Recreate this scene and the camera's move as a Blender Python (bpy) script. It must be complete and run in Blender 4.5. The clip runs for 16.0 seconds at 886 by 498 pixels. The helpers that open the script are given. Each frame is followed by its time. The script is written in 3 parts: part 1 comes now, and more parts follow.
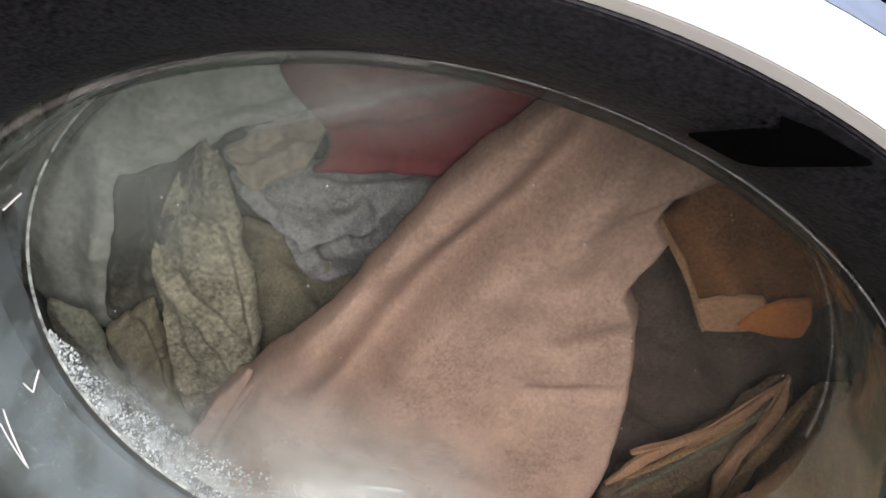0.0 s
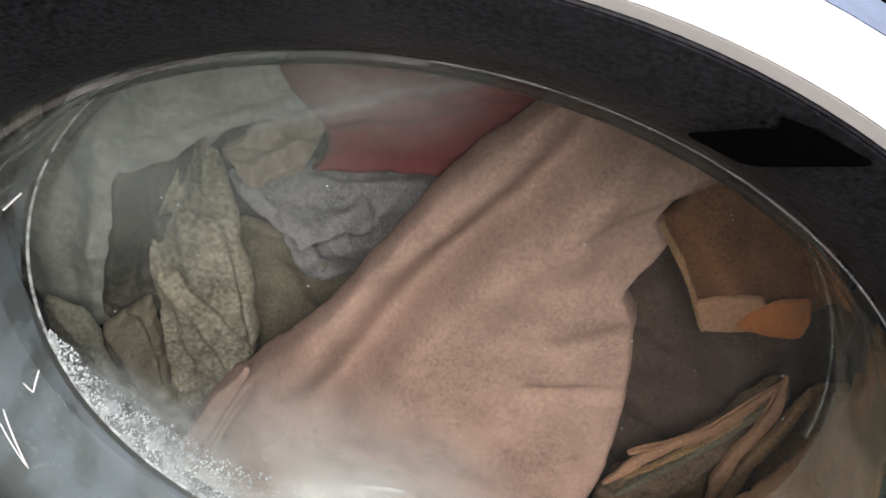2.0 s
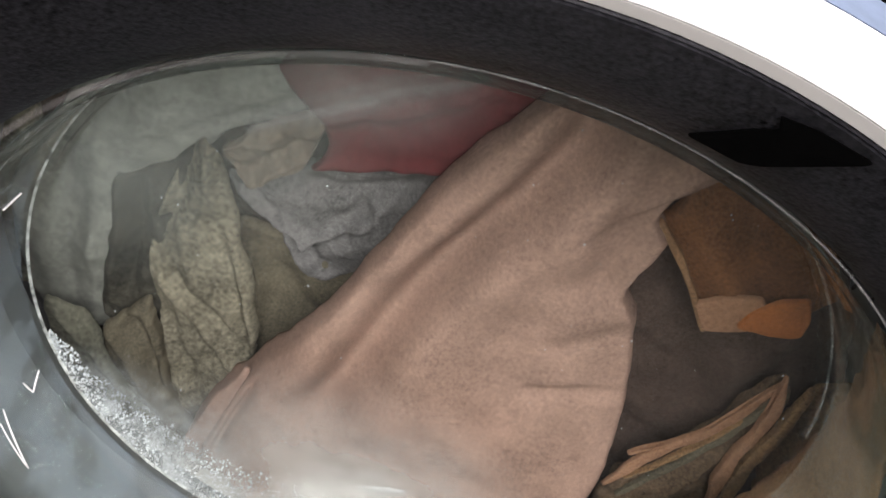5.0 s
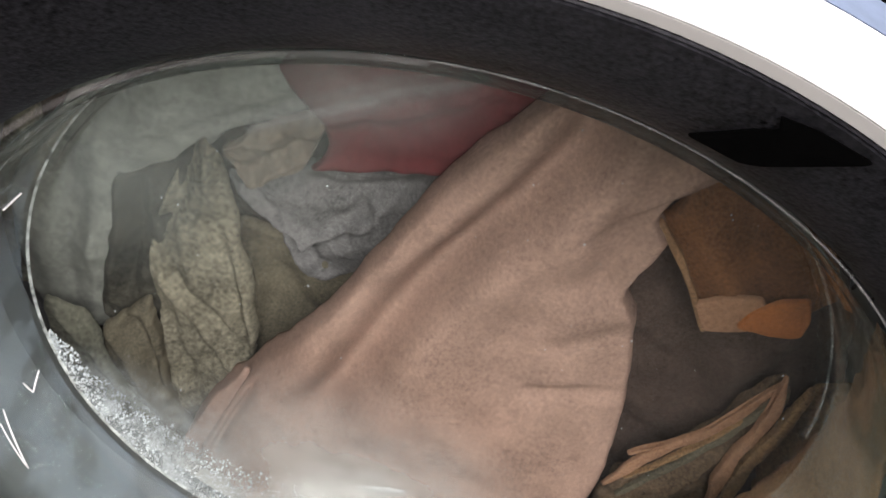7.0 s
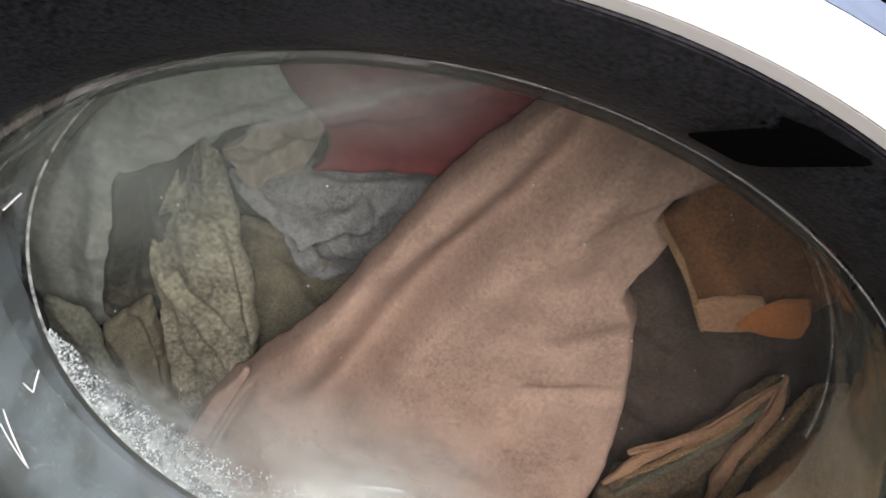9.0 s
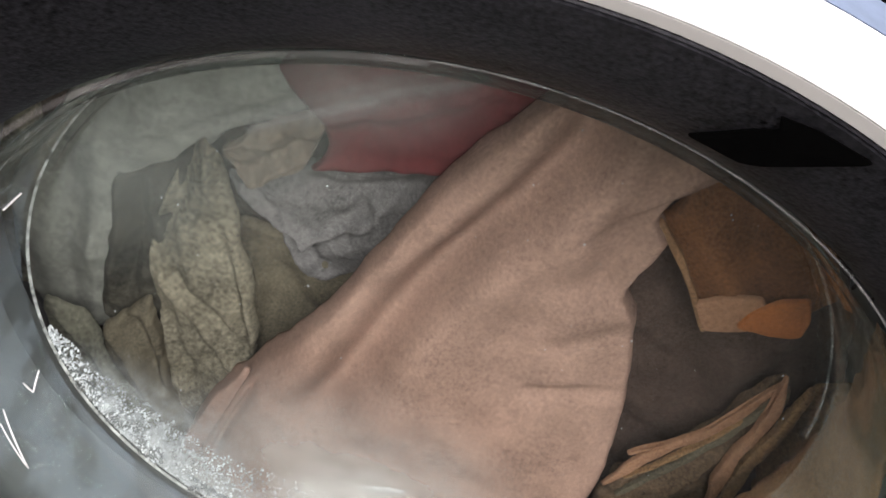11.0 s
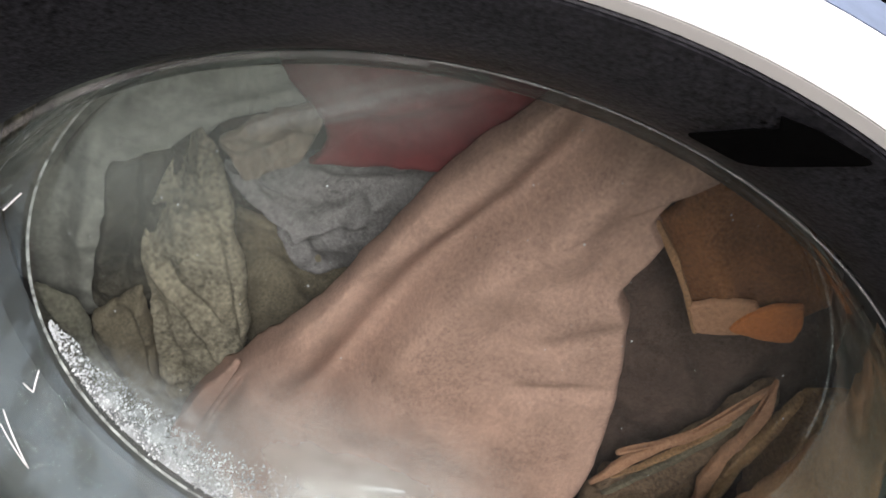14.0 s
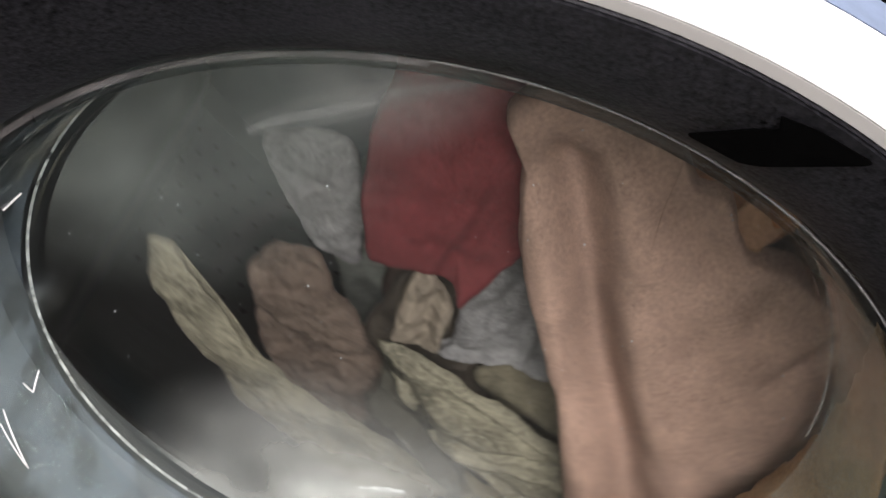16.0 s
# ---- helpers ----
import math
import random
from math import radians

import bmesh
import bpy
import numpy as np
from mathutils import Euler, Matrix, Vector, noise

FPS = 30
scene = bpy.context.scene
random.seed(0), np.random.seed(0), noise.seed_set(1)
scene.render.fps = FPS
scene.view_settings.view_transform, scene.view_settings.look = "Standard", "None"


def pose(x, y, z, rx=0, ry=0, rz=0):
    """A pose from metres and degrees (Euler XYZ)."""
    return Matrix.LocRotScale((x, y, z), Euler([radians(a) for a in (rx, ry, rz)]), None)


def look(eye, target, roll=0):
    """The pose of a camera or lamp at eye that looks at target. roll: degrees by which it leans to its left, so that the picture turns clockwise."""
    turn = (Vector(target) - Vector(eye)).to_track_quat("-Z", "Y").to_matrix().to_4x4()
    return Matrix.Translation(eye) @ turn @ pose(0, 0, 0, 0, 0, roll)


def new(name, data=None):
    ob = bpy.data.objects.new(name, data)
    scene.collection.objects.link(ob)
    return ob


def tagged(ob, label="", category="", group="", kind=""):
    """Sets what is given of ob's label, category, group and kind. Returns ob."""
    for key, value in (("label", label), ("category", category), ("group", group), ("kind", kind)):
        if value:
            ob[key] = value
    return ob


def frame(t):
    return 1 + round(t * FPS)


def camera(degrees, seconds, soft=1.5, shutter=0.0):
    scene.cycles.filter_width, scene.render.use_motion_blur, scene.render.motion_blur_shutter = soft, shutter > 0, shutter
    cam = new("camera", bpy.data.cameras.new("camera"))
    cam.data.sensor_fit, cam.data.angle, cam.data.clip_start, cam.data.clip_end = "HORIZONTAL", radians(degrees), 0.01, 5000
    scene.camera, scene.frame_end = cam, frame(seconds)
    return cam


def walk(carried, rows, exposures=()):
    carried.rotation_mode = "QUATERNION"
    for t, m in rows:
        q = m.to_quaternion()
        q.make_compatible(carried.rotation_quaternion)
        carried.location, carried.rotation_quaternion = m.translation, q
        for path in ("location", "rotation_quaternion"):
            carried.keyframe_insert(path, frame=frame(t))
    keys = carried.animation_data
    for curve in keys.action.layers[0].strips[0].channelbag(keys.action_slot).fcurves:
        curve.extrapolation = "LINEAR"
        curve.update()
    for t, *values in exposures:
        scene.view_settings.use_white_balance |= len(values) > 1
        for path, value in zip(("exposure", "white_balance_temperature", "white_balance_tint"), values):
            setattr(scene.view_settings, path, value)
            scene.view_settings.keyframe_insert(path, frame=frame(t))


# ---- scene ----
cam = camera(50, 16.0, soft=1.6, shutter=0.5)
ZC = 0.50                      # height of the door's centre over the floor
EYE = Vector((-0.0476, -0.1798, ZC + 0.2702))
AIM = EYE + Vector((0.1181, 0.7426, -0.6592))
walk(cam, [(0.0, look(EYE, AIM, 26.1)), (16.0, look(EYE, AIM, 26.1))],
     exposures=[(0.0, 0.64, 6500, 16), (16.0, 0.64, 6500, 16)])

# ---- light ----
world = bpy.data.worlds.new("world")
scene.world = world
world.use_nodes = True
wn = world.node_tree.nodes
sky = wn.new("ShaderNodeTexSky")
sky.sky_type, sky.sun_disc = "NISHITA", False
sky.sun_elevation, sky.sun_rotation = radians(48), radians(11)
world.node_tree.links.new(sky.outputs[0], wn["Background"].inputs[0])
wn["Background"].inputs[1].default_value = 0.15


def lamps():
    sun = new("sun", bpy.data.lights.new("sun", "SUN"))
    sun.data.energy, sun.data.angle, sun.data.color = 3.0, radians(0.5), (1, 0.95, 0.88)
    sun.matrix_world = look((-1, 5.0, 5.5), (0, 0, 0))
    # the sky's light in the opening of the window
    win = new("window_light", bpy.data.lights.new("window_light", "AREA"))
    win.data.shape, win.data.size, win.data.size_y = "RECTANGLE", 1.5, 1.2
    win.data.energy, win.data.color = 64, (1.0, 0.968, 0.945)
    win.matrix_world = look((0.0, RY0 + 0.02, 2.0), (0.0, 0.0, 1.35))


RX0, RX1, RY0, RY1, RH = -1.2, 1.4, -1.45, 0.72, 3.0
lamps()


# ---- materials ----
def mat(name, base, rough=0.6, metal=0.0, var=0.15, scale=40.0, fine=400.0, bump=0.1, depth=0.001, spec=0.5, stretch=(1, 1, 1), sheen=0.0, coat=0.0, second=None, grit=0.35, wrinkle=0.0):
    """Base colour with variation at two scales and a fine relief."""
    m = bpy.data.materials.new(name)
    m.use_nodes = True
    t = m.node_tree
    n, l = t.nodes, t.links
    p = n["Principled BSDF"]
    p.inputs["Roughness"].default_value, p.inputs["Metallic"].default_value = rough, metal
    p.inputs["Specular IOR Level"].default_value = spec
    p.inputs["Sheen Weight"].default_value = sheen
    p.inputs["Coat Weight"].default_value = coat
    co = n.new("ShaderNodeTexCoord")
    mp = n.new("ShaderNodeMapping")
    mp.inputs["Scale"].default_value = stretch
    l.new(co.outputs["Object"], mp.inputs[0])
    a, b = n.new("ShaderNodeTexNoise"), n.new("ShaderNodeTexNoise")
    for q, s, dt in ((a, scale, 4), (b, fine, 2)):
        q.inputs["Scale"].default_value, q.inputs["Detail"].default_value = s, dt
        l.new(mp.outputs[0], q.inputs["Vector"])
    add = n.new("ShaderNodeMath")
    add.operation = "MULTIPLY_ADD"
    add.inputs[1].default_value = grit
    l.new(b.outputs[0], add.inputs[0])
    l.new(a.outputs[0], add.inputs[2])
    ramp = n.new("ShaderNodeValToRGB")
    ramp.color_ramp.elements[0].position, ramp.color_ramp.elements[1].position = 0.0, 1.0
    c2 = second or tuple(min(1, c * (1 + var)) for c in base)
    ramp.color_ramp.elements[0].color = (*[c * (1 - var) for c in base], 1)
    ramp.color_ramp.elements[1].color = (*c2, 1)
    rng = n.new("ShaderNodeMapRange")
    mid, half = 0.5 + 0.5 * grit, 0.25 * math.sqrt(1 + grit * grit)
    rng.inputs["From Min"].default_value, rng.inputs["From Max"].default_value = mid - half, mid + half
    l.new(add.outputs[0], rng.inputs["Value"])
    l.new(rng.outputs[0], ramp.inputs[0])
    l.new(ramp.outputs[0], p.inputs["Base Color"])
    if bump:
        bp = n.new("ShaderNodeBump")
        bp.inputs["Strength"].default_value, bp.inputs["Distance"].default_value = bump, depth
        l.new(add.outputs[0], bp.inputs["Height"])
        l.new(bp.outputs[0], p.inputs["Normal"])
        if wrinkle:
            w, wb = n.new("ShaderNodeTexNoise"), n.new("ShaderNodeBump")
            w.inputs["Scale"].default_value, w.inputs["Detail"].default_value, w.inputs["Distortion"].default_value = 45, 3, 0.8
            l.new(mp.outputs[0], w.inputs["Vector"])
            wb.inputs["Strength"].default_value, wb.inputs["Distance"].default_value = 0.8, wrinkle
            l.new(w.outputs[0], wb.inputs["Height"])
            l.new(bp.outputs[0], wb.inputs["Normal"])
            l.new(wb.outputs[0], p.inputs["Normal"])
    return m


def glass(name, tint=(0.93, 0.97, 0.96), gloss=1.0):
    """Clear thin-walled glass: it lets light straight through and mirrors more at a slant."""
    m = bpy.data.materials.new(name)
    m.use_nodes = True
    n, l = m.node_tree.nodes, m.node_tree.links
    n.remove(n["Principled BSDF"])
    tr, gl, mix, lw = n.new("ShaderNodeBsdfTransparent"), n.new("ShaderNodeBsdfGlossy"), n.new("ShaderNodeMixShader"), n.new("ShaderNodeLayerWeight")
    tr.inputs["Color"].default_value = (*tint, 1)
    gl.inputs["Roughness"].default_value = 0.03
    power, share = n.new("ShaderNodeMath"), n.new("ShaderNodeMath")
    power.operation, share.operation = "POWER", "MULTIPLY_ADD"
    power.inputs[1].default_value = 5.0
    share.inputs[1].default_value, share.inputs[2].default_value = 0.9 * gloss, 0.04 * gloss
    lw.inputs["Blend"].default_value = 0.5
    l.new(lw.outputs["Facing"], power.inputs[0])
    l.new(power.outputs[0], share.inputs[0])
    l.new(share.outputs[0], mix.inputs[0])
    l.new(tr.outputs[0], mix.inputs[1])
    l.new(gl.outputs[0], mix.inputs[2])
    l.new(mix.outputs[0], n["Material Output"].inputs[0])
    return m


def cloth_mat(name, base, var=0.3, weave=700.0, second=None, wrinkle=0.0016):
    return mat(name, base, rough=0.95, var=min(0.75, var * 1.5), scale=34, fine=weave, bump=0.3, depth=0.0009, spec=0.15, sheen=0.0, second=second, grit=1.1, wrinkle=wrinkle)


WHITE = mat("white_paint", (0.8, 0.8, 0.8), rough=0.35, var=0.03, bump=0.03)
BEZEL = mat("pale_grey_plastic", (0.55, 0.54, 0.52), rough=0.5, var=0.04, bump=0.05)
BLACK = mat("black_plastic", (0.0112, 0.0111, 0.0128), rough=0.34, spec=0.05, var=1.0, scale=25, fine=700, grit=1.3, bump=0.25, depth=0.0004)
BLUE = mat("blue_grey_enamel", (0.27, 0.34, 0.48), rough=0.45, var=0.18, scale=60, fine=300, bump=0.1)
RUBBER = mat("grey_rubber", (0.11, 0.118, 0.118), rough=0.65, var=0.12, bump=0.15)
STEEL = mat("drum_steel", (0.2, 0.21, 0.22), rough=0.32, metal=1.0, var=0.1, stretch=(1, 8, 1), bump=0.08)
DARK = mat("dark_hole", (0.01, 0.01, 0.01), rough=0.8, var=0.1, bump=0)
GLASS = glass("door_glass")
PINK = cloth_mat("pink_cotton", (0.288, 0.180, 0.139), var=0.22, weave=650, wrinkle=0.0006)
OLIVE = cloth_mat("olive_knit", (0.165, 0.145, 0.106), var=0.46, weave=450)
OLIVE_DARK = cloth_mat("dark_olive_knit", (0.042, 0.038, 0.029), var=0.425, weave=450)
RED = cloth_mat("dark_red_cotton", (0.115, 0.024, 0.026), var=0.238)
LILAC = cloth_mat("grey_lilac_cotton", (0.14, 0.13, 0.128), var=0.34)
PEACH = cloth_mat("dull_peach_cotton", (0.085, 0.060, 0.047), var=0.34)
CREAM = cloth_mat("cream_cotton", (0.165, 0.13, 0.1), var=0.255)
RUST = cloth_mat("worn_rust_edge", (0.19, 0.105, 0.055), var=0.3)
TAN = cloth_mat("rust_brown_canvas", (0.145, 0.062, 0.027), var=0.34)
HEM = cloth_mat("pale_band", (0.28, 0.148, 0.088), var=0.204)
ORANGE = cloth_mat("orange_hem", (0.30, 0.105, 0.035), var=0.204)
BROWN = cloth_mat("dark_brown_cotton", (0.062, 0.041, 0.033), var=0.34)
UMBER = cloth_mat("umber_cotton", (0.11, 0.072, 0.046), var=0.425)
# beige darkened to carry the shade between the pieces in front
SHADED_BEIGE = cloth_mat("shaded_beige_cotton", (0.06, 0.047, 0.036), var=0.4)
MOSS = cloth_mat("moss_knit", (0.18, 0.172, 0.132), var=0.35, weave=450)
KHAKI = cloth_mat("khaki_cotton", (0.11, 0.093, 0.064), var=0.34)
OCHRE = cloth_mat("ochre_cotton", (0.24, 0.14, 0.07), var=0.34)
SAGE = cloth_mat("sage_towel", (0.235, 0.235, 0.205), var=0.204, weave=350)
WALL = mat("wall_plaster", (0.7, 0.69, 0.66), rough=0.9, var=0.04, scale=6, fine=120, bump=0.15)
PAVING = mat("stone_floor", (0.08, 0.077, 0.073), rough=0.85, var=0.12, scale=5, fine=90, bump=0.2, depth=0.003)
PVC = mat("window_plastic", (0.8, 0.8, 0.79), rough=0.3, var=0.02, bump=0.02)
GROUNDM = mat("outside_ground", (0.2, 0.2, 0.17), rough=0.95, scale=0.5, fine=6)
# near-black that paints a hard shadow on the door ring
RING_SHADOW = mat("painted_ring_shadow", (0.0015, 0.0015, 0.0015), rough=0.9, spec=0.01, var=0.1, bump=0)


def suds_glare_mat(name, cover, rough, colour=(0.86, 0.88, 0.9), centre=None, reach=0.1, grain=70, patchy=0.25, core=0.25):
    """A thin pale layer, for suds and for painted glare: it covers the given share of what lies behind, unevenly, and
    thins out away from its centre.
    """
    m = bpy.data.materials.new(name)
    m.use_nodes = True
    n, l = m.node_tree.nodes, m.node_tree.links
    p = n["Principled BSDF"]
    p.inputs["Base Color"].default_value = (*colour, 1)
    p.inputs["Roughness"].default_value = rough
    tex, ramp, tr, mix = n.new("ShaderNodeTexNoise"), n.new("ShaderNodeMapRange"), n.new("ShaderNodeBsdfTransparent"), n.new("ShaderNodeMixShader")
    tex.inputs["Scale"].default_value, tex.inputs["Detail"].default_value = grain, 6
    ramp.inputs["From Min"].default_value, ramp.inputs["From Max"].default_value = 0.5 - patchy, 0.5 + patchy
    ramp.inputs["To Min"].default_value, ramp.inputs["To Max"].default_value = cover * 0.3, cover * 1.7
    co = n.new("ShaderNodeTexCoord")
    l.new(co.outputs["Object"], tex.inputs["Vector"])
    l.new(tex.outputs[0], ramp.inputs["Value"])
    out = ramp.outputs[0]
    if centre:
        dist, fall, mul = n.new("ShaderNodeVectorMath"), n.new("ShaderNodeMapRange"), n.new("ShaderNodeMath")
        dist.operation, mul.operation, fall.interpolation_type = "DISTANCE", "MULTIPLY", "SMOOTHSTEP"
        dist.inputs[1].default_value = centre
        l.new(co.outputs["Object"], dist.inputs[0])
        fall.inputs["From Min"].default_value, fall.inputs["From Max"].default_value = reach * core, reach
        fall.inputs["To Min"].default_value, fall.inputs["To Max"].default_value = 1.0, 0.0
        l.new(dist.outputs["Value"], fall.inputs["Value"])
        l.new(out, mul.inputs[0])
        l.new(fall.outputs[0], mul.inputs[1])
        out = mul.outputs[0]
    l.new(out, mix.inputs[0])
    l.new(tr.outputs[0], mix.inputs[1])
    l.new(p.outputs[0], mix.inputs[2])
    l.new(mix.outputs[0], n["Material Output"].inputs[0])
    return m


SUDS = suds_glare_mat("soap_film", 0.30, 0.45, colour=(0.8, 0.82, 0.84), centre=(-0.122, 0.066, -0.148), reach=0.096, core=0.55, grain=130, patchy=0.22)
# reflections in the flank, painted blue-grey at left and greenish at right
FLANK_GLARE = suds_glare_mat("glare_film", 0.11, 0.25, colour=(0.62, 0.72, 0.86), grain=48, patchy=0.08)
THIN_FLANK_GLARE = suds_glare_mat("thin_flank_glare", 0.17, 0.3, colour=(0.6, 0.62, 0.55), grain=30, patchy=0.25)
# reflected haze and pale glare of the upper glass, painted as thin layers
HAZE_GLARE = suds_glare_mat("painted_haze", 0.15, 0.35, colour=(0.66, 0.69, 0.64), centre=(-0.13, 0.06, 0.085), reach=0.115, grain=26, patchy=0.3)
PALE_GLARE = suds_glare_mat("pale_glare", 0.07, 0.35, colour=(0.74, 0.7, 0.68), grain=40, patchy=0.2)
PANE_GLINT = suds_glare_mat("pale_pane_glint", 0.11, 0.4, colour=(0.78, 0.74, 0.72), grain=60, patchy=0.2)
# window's reflection low on the glass, painted as a soft pale layer
LOW_GLARE = suds_glare_mat("low_window_glare", 0.5, 0.4, colour=(0.84, 0.8, 0.77), centre=(-0.002, 0.064, -0.130), reach=0.112, grain=22, patchy=0.3, core=0.1)
# paints the reflection in the bowl's top wall
TOP_GLARE = suds_glare_mat("top_wall_glare", 0.22, 0.4, colour=(0.68, 0.64, 0.62), centre=(-0.0488, 0.060, 0.1215), reach=0.043, grain=30, patchy=0.3)
# pale line layers: highlights put into colour, with foam residue on the left rim
THIN_GLINT = suds_glare_mat("thin_glint", 0.15, 0.4, colour=(0.8, 0.8, 0.78), grain=120, patchy=0.25)
FOAM_GLINT = suds_glare_mat("foam_glint", 0.42, 0.4, colour=(0.8, 0.8, 0.78), grain=160, patchy=0.2)
# plain white that stands for glints and highlights on the glass
GLINT = mat("painted_glint", (0.8, 0.8, 0.8), rough=0.3, var=0.02, bump=0)
BUBBLE = suds_glare_mat("soap_bubble", 0.5, 0.05)


# ---- building blocks ----
def link_mesh(name, verts, faces, material, parent=None, label="", smooth=True):
    me = bpy.data.meshes.new(name)
    me.from_pydata([tuple(v) for v in verts], [], [tuple(f) for f in faces])
    me.update()
    me.materials.append(material)
    if smooth:
        me.polygons.foreach_set("use_smooth", [True] * len(me.polygons))
    ob = new(name, me)
    if parent:
        ob.parent = parent
    if label:
        ob["label"] = label
    return ob


def part(name, bm, material, parent=None, label="", smooth=False):
    bmesh.ops.recalc_face_normals(bm, faces=bm.faces)
    me = bpy.data.meshes.new(name)
    bm.to_mesh(me)
    bm.free()
    me.materials.append(material)
    if smooth:
        me.polygons.foreach_set("use_smooth", [True] * len(me.polygons))
    ob = new(name, me)
    if parent:
        ob.parent = parent
    if label:
        ob["label"] = label
    return ob


def box(x0, x1, y0, y1, z0, z1, bevel=0.0, bm=None):
    bm = bm or bmesh.new()
    g = bmesh.ops.create_cube(bm, size=1.0)
    bmesh.ops.scale(bm, vec=(x1 - x0, y1 - y0, z1 - z0), verts=g["verts"])
    bmesh.ops.translate(bm, vec=((x0 + x1) / 2, (y0 + y1) / 2, (z0 + z1) / 2), verts=g["verts"])
    if bevel:
        es = list({e for v in g["verts"] for e in v.link_edges})
        bmesh.ops.bevel(bm, geom=es, offset=bevel, segments=2, affect="EDGES")
    return bm


def turned(name, profile, material, parent, label="", n=160, closed=True, sharp=24):
    """A ring turned about the drum's axis from a profile of (radius, depth)."""
    vs, fs, k = [], [], len(profile)
    for i in range(n):
        a = 2 * math.pi * i / n
        vs += [(r * math.cos(a), y, r * math.sin(a)) for r, y in profile]
    for i in range(n):
        j = (i + 1) % n
        for q in range(k if closed else k - 1):
            w = (q + 1) % k
            fs.append((i * k + q, i * k + w, j * k + w, j * k + q))
    ob = link_mesh(name, vs, fs, material, parent, label)
    bm = bmesh.new()
    bm.from_mesh(ob.data)
    bmesh.ops.remove_doubles(bm, verts=bm.verts, dist=1e-6)
    bmesh.ops.recalc_face_normals(bm, faces=bm.faces)
    for e in bm.edges:
        e.smooth = e.calc_face_angle(0.0) < radians(sharp)
    bm.to_mesh(ob.data)
    bm.free()
    return ob


def rounded(points, r=0.3, steps=4):
    """The outline with its corners cut round."""
    out, n = [], len(points)
    for i in range(n):
        p, c, q = Vector(points[i - 1]), Vector(points[i]), Vector(points[(i + 1) % n])
        a, b = c.lerp(p, r), c.lerp(q, r)
        for s in range(steps + 1):
            u = s / steps
            out.append((a * (1 - u) ** 2 + c * 2 * u * (1 - u) + b * u ** 2))
    return out


def cloth(name, outline, depth, material, label, bulge=0.02, folds=(), crumple=0.004, seed=0, hub=None, corner=0.25, thick=0.012, parent=None, grain=18.0, group="laundry in the drum", lean=None, ragged=0.0022):
    """A crumpled piece of laundry: a puffed sheet with folds, turned-in edges and a back.
    folds: (x0, z0, x1, z1, height, width) ridges (or valleys, height below nought)."""
    edge = rounded(outline, corner)
    n, rings = 192, 64
    length = [0.0]
    for i in range(len(edge)):
        length.append(length[-1] + (edge[(i + 1) % len(edge)] - edge[i]).length)
    ring = []
    j = 0
    for i in range(n):
        s = length[-1] * i / n
        while length[j + 1] < s:
            j += 1
        u = (s - length[j]) / max(1e-9, length[j + 1] - length[j])
        p = edge[j].lerp(edge[(j + 1) % len(edge)], u)
        q = Vector((p.x * 55, p.y * 55, seed * 5.7))
        ring.append(p + ragged * Vector((noise.noise(q) + 0.5 * noise.noise(q * 2.7), noise.noise(q + Vector((9, 4, 2))) + 0.5 * noise.noise(q * 2.7 + Vector((3, 1, 7))))))
    hub = Vector(hub) if hub else sum(ring, Vector((0, 0))) / n

    def lift(x, z, s):
        y = -bulge * (1 - s ** 2.5)
        for x0, z0, x1, z1, h, w in folds:
            dx, dz = x1 - x0, z1 - z0
            q = dx * dx + dz * dz
            u = ((x - x0) * dx + (z - z0) * dz) / q
            d = ((x - x0) * dz - (z - z0) * dx) / math.sqrt(q)
            d += 0.15 * w * math.sin(u * 7 + seed)
            over = max(0.0, -u, u - 1) * math.sqrt(q)
            y -= h * math.exp(-(d / w) ** 2 - (over / (1.3 * w)) ** 2)
        if lean:
            u = min(1.0, max(0.0, (x - lean[0]) / 0.05))
            y -= u * u * (3 - 2 * u) * lean[2] * max(0.0, lean[1] - z) ** 1.3
        v = Vector((x * grain + seed * 7.3, z * grain, seed * 3.1))
        y += crumple * (noise.noise(v) + 0.5 * noise.noise(v * 2.3) + 0.25 * noise.noise(v * 5.1))
        return y

    vs, fs = [], []
    for r in range(rings + 1):
        s = (r / rings) ** 0.8
        for i, e in enumerate(ring):
            p = hub.lerp(e, s)
            curl = thick * (1 - math.sqrt(max(0.0, 1 - max(0.0, (s - 0.93) / 0.07) ** 2)))
            vs.append((p.x, depth + lift(p.x, p.y, s) + curl, p.y))
    top = len(vs)
    for r in range(5):
        s = 1 - 0.24 * r
        for i, e in enumerate(ring):
            p = hub.lerp(e, s * 0.995)
            vs.append((p.x, depth + lift(p.x, p.y, s) + thick * (1.15 + 0.3 * min(r, 1)), p.y))
    for r in range(rings):
        for i in range(n):
            k = (i + 1) % n
            fs.append((r * n + i, r * n + k, (r + 1) * n + k, (r + 1) * n + i))
    b = rings * n
    for i in range(n):
        k = (i + 1) % n
        fs.append((b + i, b + k, top + k, top + i))
    for r in range(4):
        for i in range(n):
            k = (i + 1) % n
            fs.append((top + r * n + i, top + r * n + k, top + (r + 1) * n + k, top + (r + 1) * n + i))
    fs.append(tuple(top + 4 * n + i for i in range(n)))
    ob = link_mesh(name, vs, fs, material, parent)
    bm = bmesh.new()
    bm.from_mesh(ob.data)
    bmesh.ops.remove_doubles(bm, verts=bm.verts, dist=1e-6)
    bmesh.ops.recalc_face_normals(bm, faces=bm.faces)
    bm.to_mesh(ob.data)
    bm.free()
    if parent:
        if label:
            ob["label"] = label
        return ob
    ob.location = (0, 0, ZC)
    return tagged(ob, label, "clothes", group)


